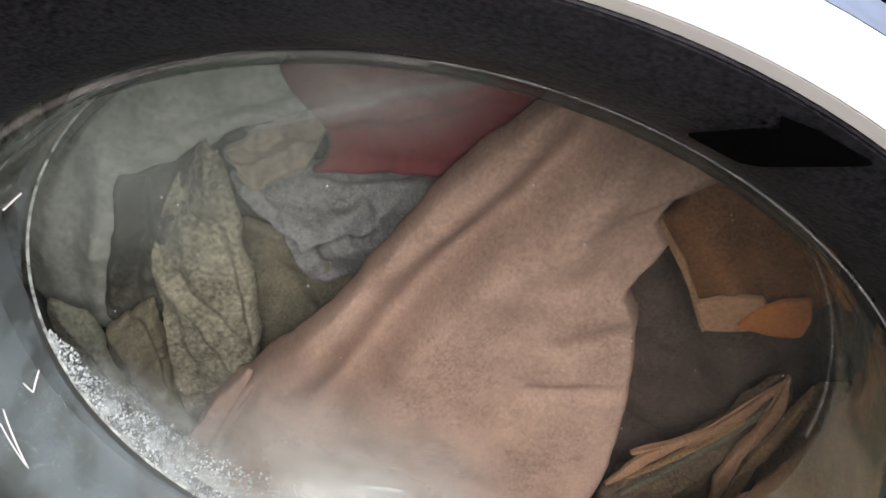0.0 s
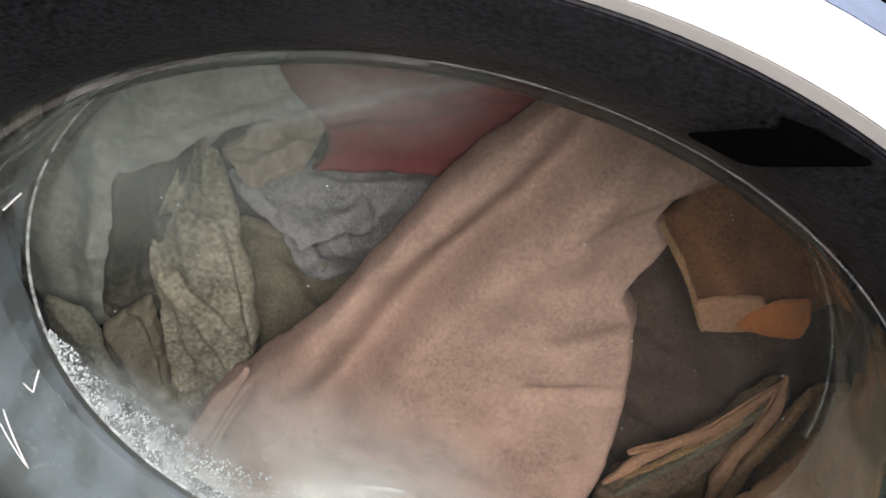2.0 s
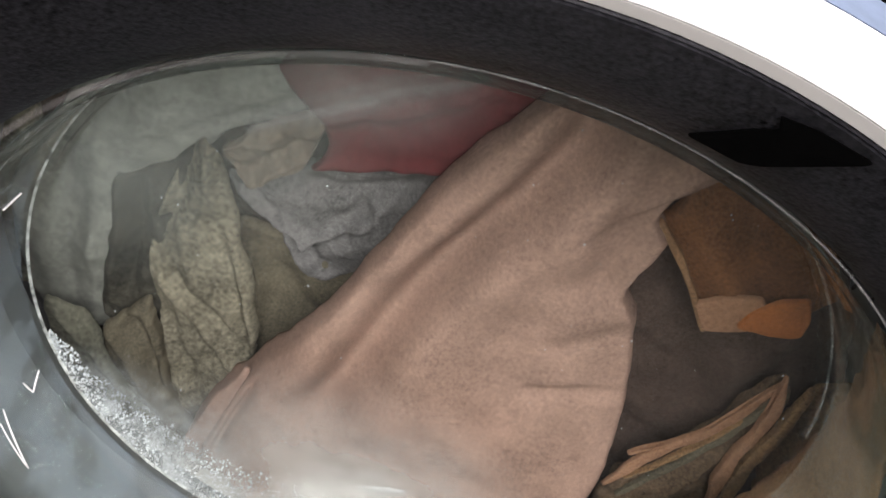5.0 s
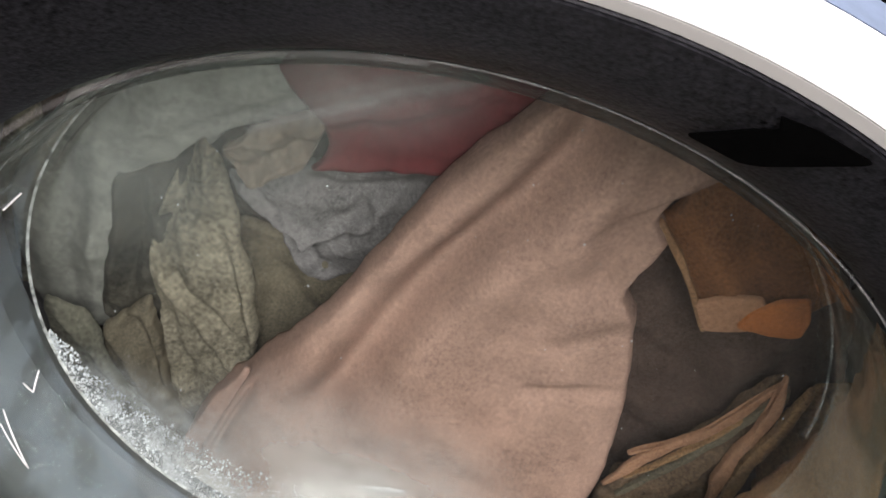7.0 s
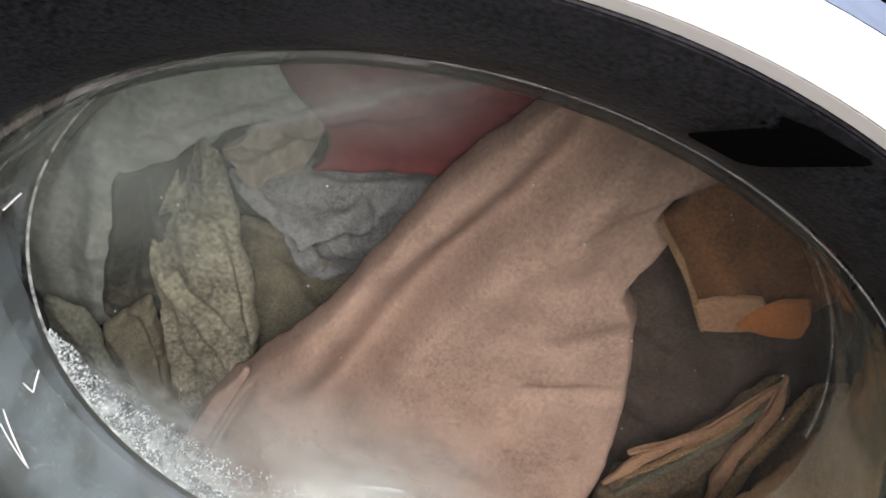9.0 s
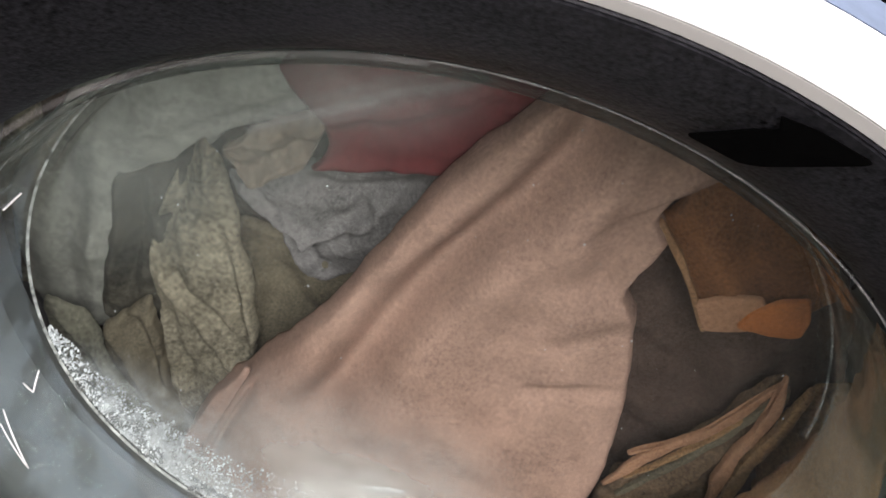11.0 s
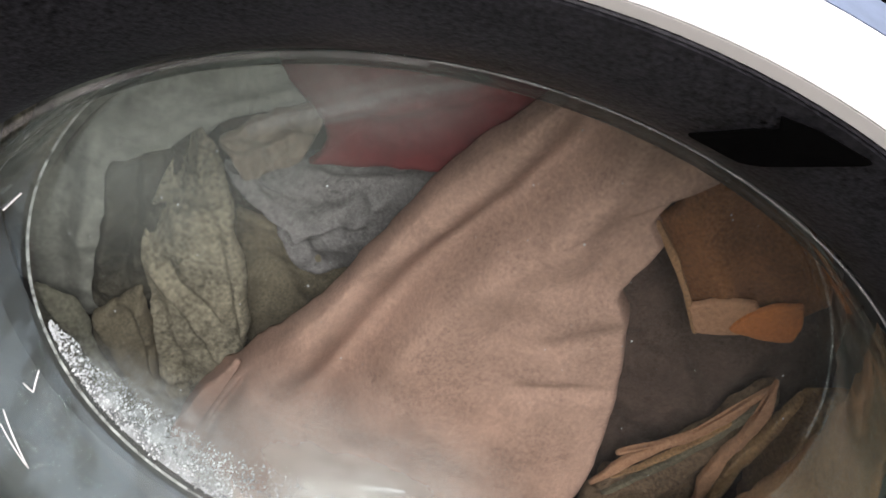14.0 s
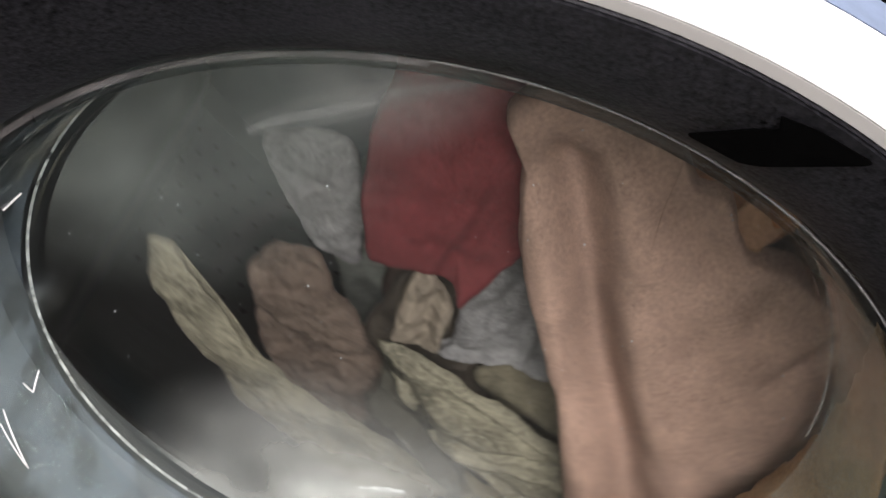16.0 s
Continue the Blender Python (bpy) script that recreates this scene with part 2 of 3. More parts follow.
# ---- the room ----
def wall_with_hole(name, x0, x1, z0, z1, y0, y1, hx0, hx1, hz0, hz1):
    bm = bmesh.new()
    box(x0, hx0, y0, y1, z0, z1, bm=bm)
    box(hx1, x1, y0, y1, z0, z1, bm=bm)
    box(hx0, hx1, y0, y1, z0, hz0, bm=bm)
    box(hx0, hx1, y0, y1, hz1, z1, bm=bm)
    return tagged(part(name, bm, WALL), "plain plastered wall with a window", "wall", kind="structure")


def window():
    w = tagged(new("window_1"), "white framed window with clear panes", "window", kind="structure")
    w.location = (0.0, RY0 - 0.08, 2.0)
    bm = bmesh.new()
    for x0, x1, z0, z1 in ((-0.75, -0.70, -0.6, 0.6), (0.70, 0.75, -0.6, 0.6), (-0.70, 0.70, 0.55, 0.6), (-0.70, 0.70, -0.6, -0.55), (-0.03, 0.03, -0.55, 0.55)):
        box(x0, x1, -0.03, 0.03, z0, z1, 0.004, bm)
    part("window_frame", bm, PVC, w)
    for x0, x1 in ((-0.70, -0.03), (0.03, 0.70)):
        g = part("pane", box(x0, x1, -0.004, 0.004, -0.55, 0.55), GLASS, w)
        g.visible_shadow = False


tagged(part("ground", box(-600, 600, -600, 600, -0.6, -0.2), GROUNDM), "dull ground outside", "ground", kind="structure")
tagged(part("floor", box(RX0 - 0.15, RX1 + 0.15, RY0 - 0.15, RY1 + 0.15, -0.15, 0.0), PAVING), "dark grey stone floor", "floor", kind="structure")
tagged(part("ceiling", box(RX0 - 0.15, RX1 + 0.15, RY0 - 0.15, RY1 + 0.15, RH, RH + 0.1), WALL), "plain ceiling", "ceiling", kind="structure")
tagged(part("wall_north", box(RX0 - 0.15, RX1 + 0.15, RY1, RY1 + 0.15, 0, RH), WALL), "plain plastered wall", "wall", kind="structure")
tagged(part("wall_west", box(RX0 - 0.15, RX0, RY0, RY1, 0, RH), WALL), "plain plastered wall", "wall", kind="structure")
tagged(part("wall_east", box(RX1, RX1 + 0.15, RY0, RY1, 0, RH), WALL), "plain plastered wall", "wall", kind="structure")
wall_with_hole("wall_south", RX0 - 0.15, RX1 + 0.15, 0, RH, RY0 - 0.15, RY0, -0.75, 0.75, 1.4, 2.6)
window()


# ---- the washing machine ----
def washing_machine():
    m = tagged(new("washing_machine"), "white front-loading washing machine with a black-ringed round door", "washing machine")
    m.location = (0, 0, ZC)
    # cabinet: a front sheet with a round opening, and the other five sides
    bm = bmesh.new()
    n, hole, yf, yb = 96, 0.185, 0.0, 0.012
    inner, outer = [], []
    for i in range(n):
        a = 2 * math.pi * i / n
        c, s = math.cos(a), math.sin(a)
        k = 1 / max(abs(c) / 0.298, (s / 0.208 if s > 0 else -s / 0.44))
        inner.append([bm.verts.new((hole * c, y, hole * s)) for y in (yf, yb)])
        outer.append([bm.verts.new((k * c, y, k * s)) for y in (yf, yb)])
    for i in range(n):
        j = (i + 1) % n
        bm.faces.new((inner[i][0], inner[j][0], outer[j][0], outer[i][0]))
        bm.faces.new((inner[i][1], outer[i][1], outer[j][1], inner[j][1]))
        bm.faces.new((inner[i][0], inner[i][1], inner[j][1], inner[j][0]))
        bm.faces.new((outer[i][0], outer[j][0], outer[j][1], outer[i][1]))
    part("front_panel", bm, BLUE, m, "blue-grey enamelled front panel")
    bm = bmesh.new()
    box(-0.30, -0.288, 0.014, 0.58, -0.46, 0.34, 0.002, bm)
    box(0.288, 0.30, 0.014, 0.58, -0.46, 0.34, 0.002, bm)
    box(-0.286, 0.286, 0.568, 0.58, -0.46, 0.34, 0.002, bm)
    box(-0.286, 0.286, 0.014, 0.566, -0.46, -0.448, 0.002, bm)
    part("cabinet", bm, WHITE, m)
    part("top_board", box(-0.30, 0.30, -0.005, 0.585, 0.342, 0.365, 0.004), WHITE, m)
    part("control_panel", box(-0.298, 0.298, -0.0018, 0.010, 0.2095, 0.34, 0.002), BLACK, m, "glossy black control panel")
    for x in (-0.25, 0.25):
        for y in (0.06, 0.52):
            bm = bmesh.new()
            bmesh.ops.create_cone(bm, cap_ends=True, segments=20, radius1=0.024, radius2=0.016, depth=0.04)
            bmesh.ops.translate(bm, vec=(x, y, -0.48), verts=bm.verts)
            part("foot", bm, RUBBER, m)
    # door: white outer ring, grey bevel, black ring, glass bowl
    d = new("door")
    d.parent = m
    turned("outer_ring", [(0.2002, -0.0212), (0.206, -0.0225), (0.2105, -0.0215), (0.2131, -0.0188), (0.2100, -0.0170), (0.2002, -0.0170)], WHITE, d, "glossy white outer door ring")
    turned("side_band", [(0.2110, -0.0165), (0.2132, -0.0183), (0.2136, -0.0030), (0.2050, -0.0030)], BLUE, d, "blue-grey side band of the door ring")
    turned("bevel_ring", [(0.1962, -0.0185), (0.1998, -0.0211), (0.1998, -0.004), (0.1962, -0.004)], BEZEL, d, "pale grey inner bevel of the door ring")
    turned("black_ring", [(0.1655, 0.001), (0.168, -0.002), (0.176, -0.0075), (0.186, -0.0140), (0.1935, -0.0180), (0.1945, -0.0186), (0.1949, -0.0178), (0.1953, -0.0186), (0.1958, -0.0182), (0.1958, -0.0045), (0.17, 0.004)], BLACK, d, "glossy black plastic ring round the glass")
    prof = [(0.1665, 0.0055), (0.1655, 0.0028), (0.1612, 0.0040), (0.1604, 0.0035), (0.1597, 0.0040), (0.1590, 0.0062), (0.157, 0.0125), (0.152, 0.035), (0.1480, 0.0500), (0.1468, 0.0512), (0.1456, 0.0510), (0.1450, 0.0530), (0.1446, 0.0548), (0.142, 0.0568), (0.136, 0.0582), (0.11, 0.0608), (0.08, 0.0630), (0.04, 0.0642), (0.0, 0.0646)]
    back = [(0.0, 0.0668), (0.04, 0.0664), (0.08, 0.0652), (0.11, 0.0630), (0.136, 0.0604), (0.1435, 0.0588), (0.1468, 0.0566), (0.1490, 0.0530), (0.1538, 0.0352), (0.1588, 0.0125), (0.1605, 0.0085), (0.1665, 0.0085)]
    g = turned("glass_bowl", prof + back, GLASS, d, "thick clear glass door bowl with wet suds behind", n=224, closed=True, sharp=70)
    g.visible_shadow = False
    # hard shadow on the black ring, built as a thin matt black patch
    ring_y = lambda x, z: np.interp(math.hypot(x, z), [0.168, 0.176, 0.186, 0.1935], [-0.002, -0.0075, -0.0140, -0.0180])
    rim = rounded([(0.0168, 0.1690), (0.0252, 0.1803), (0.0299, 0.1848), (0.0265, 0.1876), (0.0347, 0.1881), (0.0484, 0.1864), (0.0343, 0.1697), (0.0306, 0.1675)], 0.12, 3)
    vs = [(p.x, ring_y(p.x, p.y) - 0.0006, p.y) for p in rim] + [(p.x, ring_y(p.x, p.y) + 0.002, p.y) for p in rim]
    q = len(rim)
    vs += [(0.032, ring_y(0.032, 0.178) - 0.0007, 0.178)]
    link_mesh("shadow_patch", vs, [(i, (i + 1) % q, 2 * q) for i in range(q)] + [(i, (i + 1) % q, q + (i + 1) % q, q + i) for i in range(q)], RING_SHADOW, d, "matt black patch painted as a shadow on the ring", smooth=False)
    # pale films painting reflected haze on the glass's back: flank and shoulder
    def film(a0, a1, p0, p1, material):
        vs, fs, n, k = [], [], 80, 9
        for i in range(n + 1):
            a = radians(a0 + (a1 - a0) * i / n)
            for j in range(k):
                u = j / (k - 1)
                r = p0[0] + (p1[0] - p0[0]) * u
                vs.append((r * math.cos(a), p0[1] + (p1[1] - p0[1]) * u, r * math.sin(a)))
        for i in range(n):
            for j in range(k - 1):
                fs.append((i * k + j, i * k + j + 1, (i + 1) * k + j + 1, (i + 1) * k + j))
        link_mesh("glare_film", vs, fs, material, d, "pale film painted as glare and foam on the glass")

    film(128, 300, (0.1592, 0.0132), (0.1496, 0.0530), FLANK_GLARE)
    film(-60, 128, (0.1592, 0.0132), (0.1496, 0.0530), THIN_FLANK_GLARE)
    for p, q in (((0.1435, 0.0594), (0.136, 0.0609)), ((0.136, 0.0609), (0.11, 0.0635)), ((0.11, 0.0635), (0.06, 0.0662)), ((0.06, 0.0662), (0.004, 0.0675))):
        film(0, 360, p, q, HAZE_GLARE)
        film(200, 340, (p[0], p[1] + 0.0006), (q[0], q[1] + 0.0006), LOW_GLARE)
        film(50, 170, (p[0], p[1] + 0.0006), (q[0], q[1] + 0.0006), TOP_GLARE)
    # foam and painted highlight lines along the window's rim, flank and outer edge
    film(62, 250, (0.1486, 0.0550), (0.1478, 0.0559), FOAM_GLINT)
    film(14, 62, (0.1480, 0.0556), (0.1472, 0.0562), THIN_GLINT)
    film(120, 159, (0.1556, 0.0194), (0.1553, 0.0206), FOAM_GLINT)
    film(100, 150, (0.1571, 0.0128), (0.1568, 0.0137), THIN_GLINT)
    film(104, 165, (0.1538, 0.0272), (0.1532, 0.0296), PALE_GLARE)
    film(50, 104, (0.1642, 0.0026), (0.1636, 0.0027), THIN_GLINT)
    film(104, 150, (0.1640, 0.0026), (0.1622, 0.0029), PALE_GLARE)
    # pane's reflection painted across the upper part of the window, with glare above it
    pane_glint = [(-0.0828, 0.0719), (-0.0684, 0.0839), (-0.0498, 0.0985), (-0.0338, 0.1117), (-0.018, 0.1241)]
    for low, high, material in ((0.0, 0.004, PANE_GLINT), (-0.003, 0.009, PALE_GLARE)):
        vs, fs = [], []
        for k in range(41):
            q = k / 40 * (len(pane_glint) - 1)
            a = min(int(q), len(pane_glint) - 2)
            x, z = (pane_glint[a][c] + (pane_glint[a + 1][c] - pane_glint[a][c]) * (q - a) for c in (0, 1))
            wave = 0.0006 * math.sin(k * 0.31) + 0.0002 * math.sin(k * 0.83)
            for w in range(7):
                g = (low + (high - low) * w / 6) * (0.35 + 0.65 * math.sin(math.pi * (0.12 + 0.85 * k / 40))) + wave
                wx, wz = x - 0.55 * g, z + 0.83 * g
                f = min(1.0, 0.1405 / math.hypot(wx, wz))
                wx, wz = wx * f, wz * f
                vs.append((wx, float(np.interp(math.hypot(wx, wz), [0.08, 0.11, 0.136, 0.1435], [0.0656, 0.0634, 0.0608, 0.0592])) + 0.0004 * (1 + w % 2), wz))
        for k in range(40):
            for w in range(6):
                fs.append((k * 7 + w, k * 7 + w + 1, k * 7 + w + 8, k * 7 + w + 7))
        link_mesh("pane_glint", vs, fs, material, d, "pane reflection painted as a pale line on the glass")
    # glints of the glass, built as white strokes
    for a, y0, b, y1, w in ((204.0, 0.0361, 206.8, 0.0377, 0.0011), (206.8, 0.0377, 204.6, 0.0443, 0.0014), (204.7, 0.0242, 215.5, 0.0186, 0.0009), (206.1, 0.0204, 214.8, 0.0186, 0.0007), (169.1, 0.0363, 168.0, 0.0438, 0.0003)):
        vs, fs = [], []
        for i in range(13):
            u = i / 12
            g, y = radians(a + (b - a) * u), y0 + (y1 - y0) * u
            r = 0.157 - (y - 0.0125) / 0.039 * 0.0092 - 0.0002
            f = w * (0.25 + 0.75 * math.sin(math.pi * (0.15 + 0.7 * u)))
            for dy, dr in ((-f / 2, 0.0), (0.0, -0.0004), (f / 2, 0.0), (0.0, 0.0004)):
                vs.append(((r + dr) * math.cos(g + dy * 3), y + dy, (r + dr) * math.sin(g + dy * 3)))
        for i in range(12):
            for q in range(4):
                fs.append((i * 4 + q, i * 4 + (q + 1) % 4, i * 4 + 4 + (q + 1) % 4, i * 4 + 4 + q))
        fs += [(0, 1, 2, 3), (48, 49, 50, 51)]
        link_mesh("glint_stroke", vs, fs, GLINT, d, "thin white stroke painted as a glint on the glass")
    # highlight low on the window, built as a white sliver
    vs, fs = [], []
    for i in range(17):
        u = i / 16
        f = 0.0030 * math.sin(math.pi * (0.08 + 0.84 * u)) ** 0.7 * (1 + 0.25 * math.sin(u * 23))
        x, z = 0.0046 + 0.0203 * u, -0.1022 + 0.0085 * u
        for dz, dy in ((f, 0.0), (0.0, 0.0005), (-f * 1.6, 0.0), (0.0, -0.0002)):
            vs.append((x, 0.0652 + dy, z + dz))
    for i in range(16):
        for q in range(4):
            fs.append((i * 4 + q, i * 4 + (q + 1) % 4, i * 4 + 4 + (q + 1) % 4, i * 4 + 4 + q))
    fs += [(0, 1, 2, 3), (64, 65, 66, 67)]
    link_mesh("glint_stroke", vs, fs, GLINT, d, "white highlight painted low on the glass")
    # water drops and lint on the glass
    rnd = random.Random(11)
    ico = bmesh.new()
    bmesh.ops.create_icosphere(ico, subdivisions=1, radius=1.0)
    iv, jf = [v.co.copy() for v in ico.verts], [[v.index for v in f.verts] for f in ico.faces]
    ico.free()
    vs, fs = [], []
    for i in range(150):
        a, r = rnd.uniform(0, 6.283), 0.14 * math.sqrt(rnd.random())
        e = 0.00012 + 0.00035 * rnd.random() ** 4
        y = np.interp(r, [0, 0.04, 0.08, 0.11, 0.138], [0.0668, 0.0664, 0.0652, 0.0630, 0.0600]) + 0.0002
        b = len(vs)
        vs += [(r * math.cos(a) + v.x * e, y + v.y * e * 0.5, r * math.sin(a) + v.z * e * rnd.uniform(1, 1.6)) for v in iv]
        fs += [tuple(b + k for k in f) for f in jf]
    tagged(link_mesh("water_drop", vs, fs, BUBBLE, d, "tiny water drops on the glass"), kind="stuff")
    # rubber gasket between the door and the drum
    turned("gasket", [(0.187, 0.006), (0.180, 0.010), (0.178, 0.03), (0.172, 0.045), (0.168, 0.062), (0.172, 0.082), (0.182, 0.090), (0.200, 0.088), (0.205, 0.06), (0.2, 0.02)], RUBBER, m, "folded grey rubber door gasket")
    # drum
    drum = turned("drum", [(0.190, 0.098), (0.196, 0.094), (0.205, 0.098), (0.262, 0.112), (0.268, 0.120), (0.270, 0.42), (0.262, 0.436), (0.10, 0.446), (0.0, 0.44), (0.0, 0.45), (0.1, 0.456), (0.268, 0.446), (0.278, 0.43), (0.276, 0.115), (0.2, 0.09), (0.188, 0.094)], STEEL, m, "perforated stainless steel drum", n=120)
    for k in range(3):
        vs, fs = [], []
        for i in range(13):
            y = 0.125 + 0.29 * i / 12
            f = 1.0 if 0 < i < 12 else 0.25
            for u in range(9):
                a = (u / 8 - 0.5) * 0.34
                r = 0.269 - 0.045 * f * math.cos((u / 8 - 0.5) * math.pi) ** 1.5
                q = a + k * 2 * math.pi / 3 + 0.9
                vs.append((r * math.cos(q), y, r * math.sin(q)))
        for i in range(12):
            for u in range(8):
                fs.append((i * 9 + u, i * 9 + u + 1, i * 9 + u + 10, i * 9 + u + 9))
        link_mesh("lifter", vs, fs, STEEL, drum)
    vs, fs = [], []
    for i in range(14):
        for j in range(90):
            a, y = 2 * math.pi * (j + 0.5 * (i % 2)) / 90, 0.135 + i * 0.02
            b = len(vs)
            for u in range(6):
                q = u * math.pi / 3
                vs.append((0.2688 * math.cos(a + 0.0025 / 0.2688 * math.cos(q)), y + 0.0025 * math.sin(q), 0.2688 * math.sin(a + 0.0025 / 0.2688 * math.cos(q))))
            fs.append(tuple(range(b, b + 6)))
    tagged(link_mesh("perforation", vs, fs, DARK, drum, smooth=False), kind="stuff")
    return m, drum


MACHINE, DRUM = washing_machine()


# ---- the laundry ----
def laundry():
    load = {}
    sheet = load["bath_sheet"] = cloth("bath_sheet", [(0.0148, 0.1021), (0.0137, 0.0949), (0.007, 0.0849), (-0.0034, 0.0662), (-0.0137, 0.0371), (-0.0217, 0.0098), (-0.0303, -0.0246), (-0.0395, -0.0512), (-0.0537, -0.082), (-0.0643, -0.1088), (-0.075, -0.142), (-0.0832, -0.1818), (-0.0763, -0.2523), (-0.0327, -0.2078), (0.0972, -0.151), (0.1196, -0.1019), (0.1176, -0.0834), (0.1123, -0.0536), (0.1045, -0.029), (0.0909, 0.0042), (0.0776, 0.02), (0.078, 0.0352), (0.0824, 0.0515), (0.07, 0.0614), (0.0728, 0.0779), (0.0828, 0.0904), (0.0908, 0.111), (0.0761, 0.1203), (0.0396, 0.1257), (0.0179, 0.1183)], 0.112, PINK,
        "large pale pink cotton sheet bunched in diagonal folds", lean=(-0.075, -0.02, 0.42), bulge=0.006, corner=0.2, seed=1, thick=0.012, crumple=0.0022, grain=30.0, ragged=0.0012, hub=(0.0341, 0.0327),
        folds=[(0.0088, 0.0698, -0.0553, -0.1114, 0.006, 0.011), (0.0301, 0.0882, -0.0226, -0.0908, -0.017, 0.0105), (0.0484, 0.0743, 0.0059, -0.0874, 0.004, 0.012), (0.0587, 0.0879, 0.0608, 0.0292, -0.005, 0.01), (0.0212, 0.0159, 0.001, -0.058, 0.003, 0.008), (0.1012, -0.0314, 0.0625, -0.0448, -0.003, 0.0035), (0.0871, 0.0021, 0.0629, -0.0149, -0.0025, 0.006), (-0.056, -0.1029, -0.0661, -0.1793, -0.006, 0.0016), (0.0365, 0.0095, 0.0639, -0.0879, -0.002, 0.01), (-0.0501, -0.1057, 0.0248, -0.1231, 0.003, 0.005), (0.0829, -0.0648, 0.1122, -0.0896, -0.002, 0.006), (0.0244, -0.0759, 0.0785, -0.108, 0.002, 0.008), (0.0418, 0.0964, 0.0561, 0.095, 0.002, 0.006)])
    cloth("hem", [(-0.0628, -0.0979), (-0.0593, -0.0987), (-0.0687, -0.1301), (-0.0712, -0.1703), (-0.0653, -0.2324), (-0.0738, -0.2378), (-0.0818, -0.1689), (-0.0739, -0.1302)], 0.1045, PINK,
        "", bulge=0.001, seed=31, thick=0.003, crumple=0.0006, corner=0.15, ragged=0.0006, parent=sheet)
    trousers = load["work_trousers"] = cloth("work_trousers", [(0.0749, 0.0536), (0.077, 0.0659), (0.0767, 0.084), (0.0866, 0.0917), (0.1137, 0.0869), (0.1449, 0.0738), (0.1627, 0.0478), (0.1556, 0.0365), (0.1606, 0.0268), (0.14, 0.0157), (0.1208, 0.007), (0.1052, 0.0252), (0.0906, 0.0411)], 0.124, TAN,
        "rust-brown canvas trouser leg with a pale band and orange hem", bulge=0.004, seed=2, corner=0.1, thick=0.004, crumple=0.002, ragged=0.001,
        folds=[(0.0977, 0.0852, 0.1438, 0.0185, -0.004, 0.006), (0.0829, 0.0687, 0.1246, 0.0278, 0.004, 0.008)])
    cloth("edging", [(0.0714, 0.059), (0.0733, 0.0605), (0.0893, 0.0479), (0.1046, 0.0311), (0.1185, 0.0137), (0.1169, 0.0121), (0.101, 0.031), (0.0864, 0.0464)], 0.1165, RUST,
        "worn orange edge", bulge=0.001, seed=30, thick=0.002, crumple=0.0005, corner=0.15, ragged=0.0006, parent=trousers)
    cloth("band", [(0.1051, 0.0269), (0.1148, 0.0364), (0.128, 0.0425), (0.1355, 0.0355), (0.1338, 0.0223), (0.1163, 0.0145)], 0.1155, HEM,
        "pale worn band", bulge=0.001, seed=3, thick=0.002, crumple=0.0008, corner=0.15, ragged=0.0008, parent=trousers)
    cloth("hem", [(0.1254, 0.0248), (0.1278, 0.0362), (0.1338, 0.0452), (0.1443, 0.0522), (0.1519, 0.0408), (0.1533, 0.0313), (0.1407, 0.026)], 0.1135, ORANGE,
        "bright orange hem", bulge=0.001, seed=4, thick=0.002, crumple=0.0008, corner=0.2, ragged=0.0008, parent=trousers)
    load["brown_shirt"] = cloth("brown_shirt", [(0.0826, -0.0059), (0.0891, 0.0354), (0.0891, 0.0594), (0.1399, 0.0745), (0.1855, 0.0321), (0.212, -0.0144), (0.2294, -0.0889), (0.2193, -0.1595), (0.1408, -0.1686)], 0.142, BROWN,
        "dark brown cotton shirt packed beside the pink sheet", bulge=0.006, seed=5, thick=0.005, crumple=0.004, grain=34.0,
        folds=[(0.1193, -0.0379, 0.1571, 0.0004, 0.004, 0.01), (0.106, 0.0142, 0.1567, -0.0554, -0.004, 0.008), (0.154, -0.0189, 0.1644, -0.1048, 0.004, 0.01)])
    scarf = load["umber_scarf"] = cloth("umber_scarf", [(0.1306, -0.1232), (0.1296, -0.0979), (0.1428, -0.066), (0.1555, -0.0349), (0.1589, -0.009), (0.1651, 0.0023), (0.1741, -0.0072), (0.177, -0.036), (0.1753, -0.0786), (0.1873, -0.1119), (0.1416, -0.1535)], 0.119, UMBER,
        "twisted umber scarf low in the drum", bulge=0.004, seed=6, thick=0.004, crumple=0.003, grain=60.0, corner=0.15,
        folds=[(0.1316, -0.1052, 0.1674, -0.0021, 0.004, 0.003), (0.1409, -0.1109, 0.1705, -0.0115, -0.006, 0.0025), (0.1368, -0.0964, 0.1618, -0.0209, -0.004, 0.002), (0.1555, -0.1078, 0.1726, -0.0241, 0.004, 0.0025)])
    cloth("strand", [(0.1266, -0.105), (0.139, -0.0689), (0.1541, -0.0419), (0.1602, -0.0174), (0.1636, 0.0044), (0.1613, 0.006), (0.1559, -0.0141), (0.1499, -0.0378), (0.1348, -0.0644), (0.1241, -0.1025)], 0.113, HEM,
        "twisted tan strand", bulge=0.0015, seed=40, thick=0.002, crumple=0.0008, grain=60.0, corner=0.2, ragged=0.0012, parent=scarf)
    cloth("strand", [(0.1357, -0.1089), (0.1516, -0.0697), (0.1611, -0.0386), (0.1655, -0.0126), (0.1689, -0.0017), (0.1669, 0.0), (0.1618, -0.0098), (0.1572, -0.0356), (0.1477, -0.066), (0.1335, -0.1066)], 0.112, KHAKI,
        "twisted tan strand", bulge=0.0015, seed=41, thick=0.002, crumple=0.0008, grain=60.0, corner=0.2, ragged=0.0012, parent=scarf)
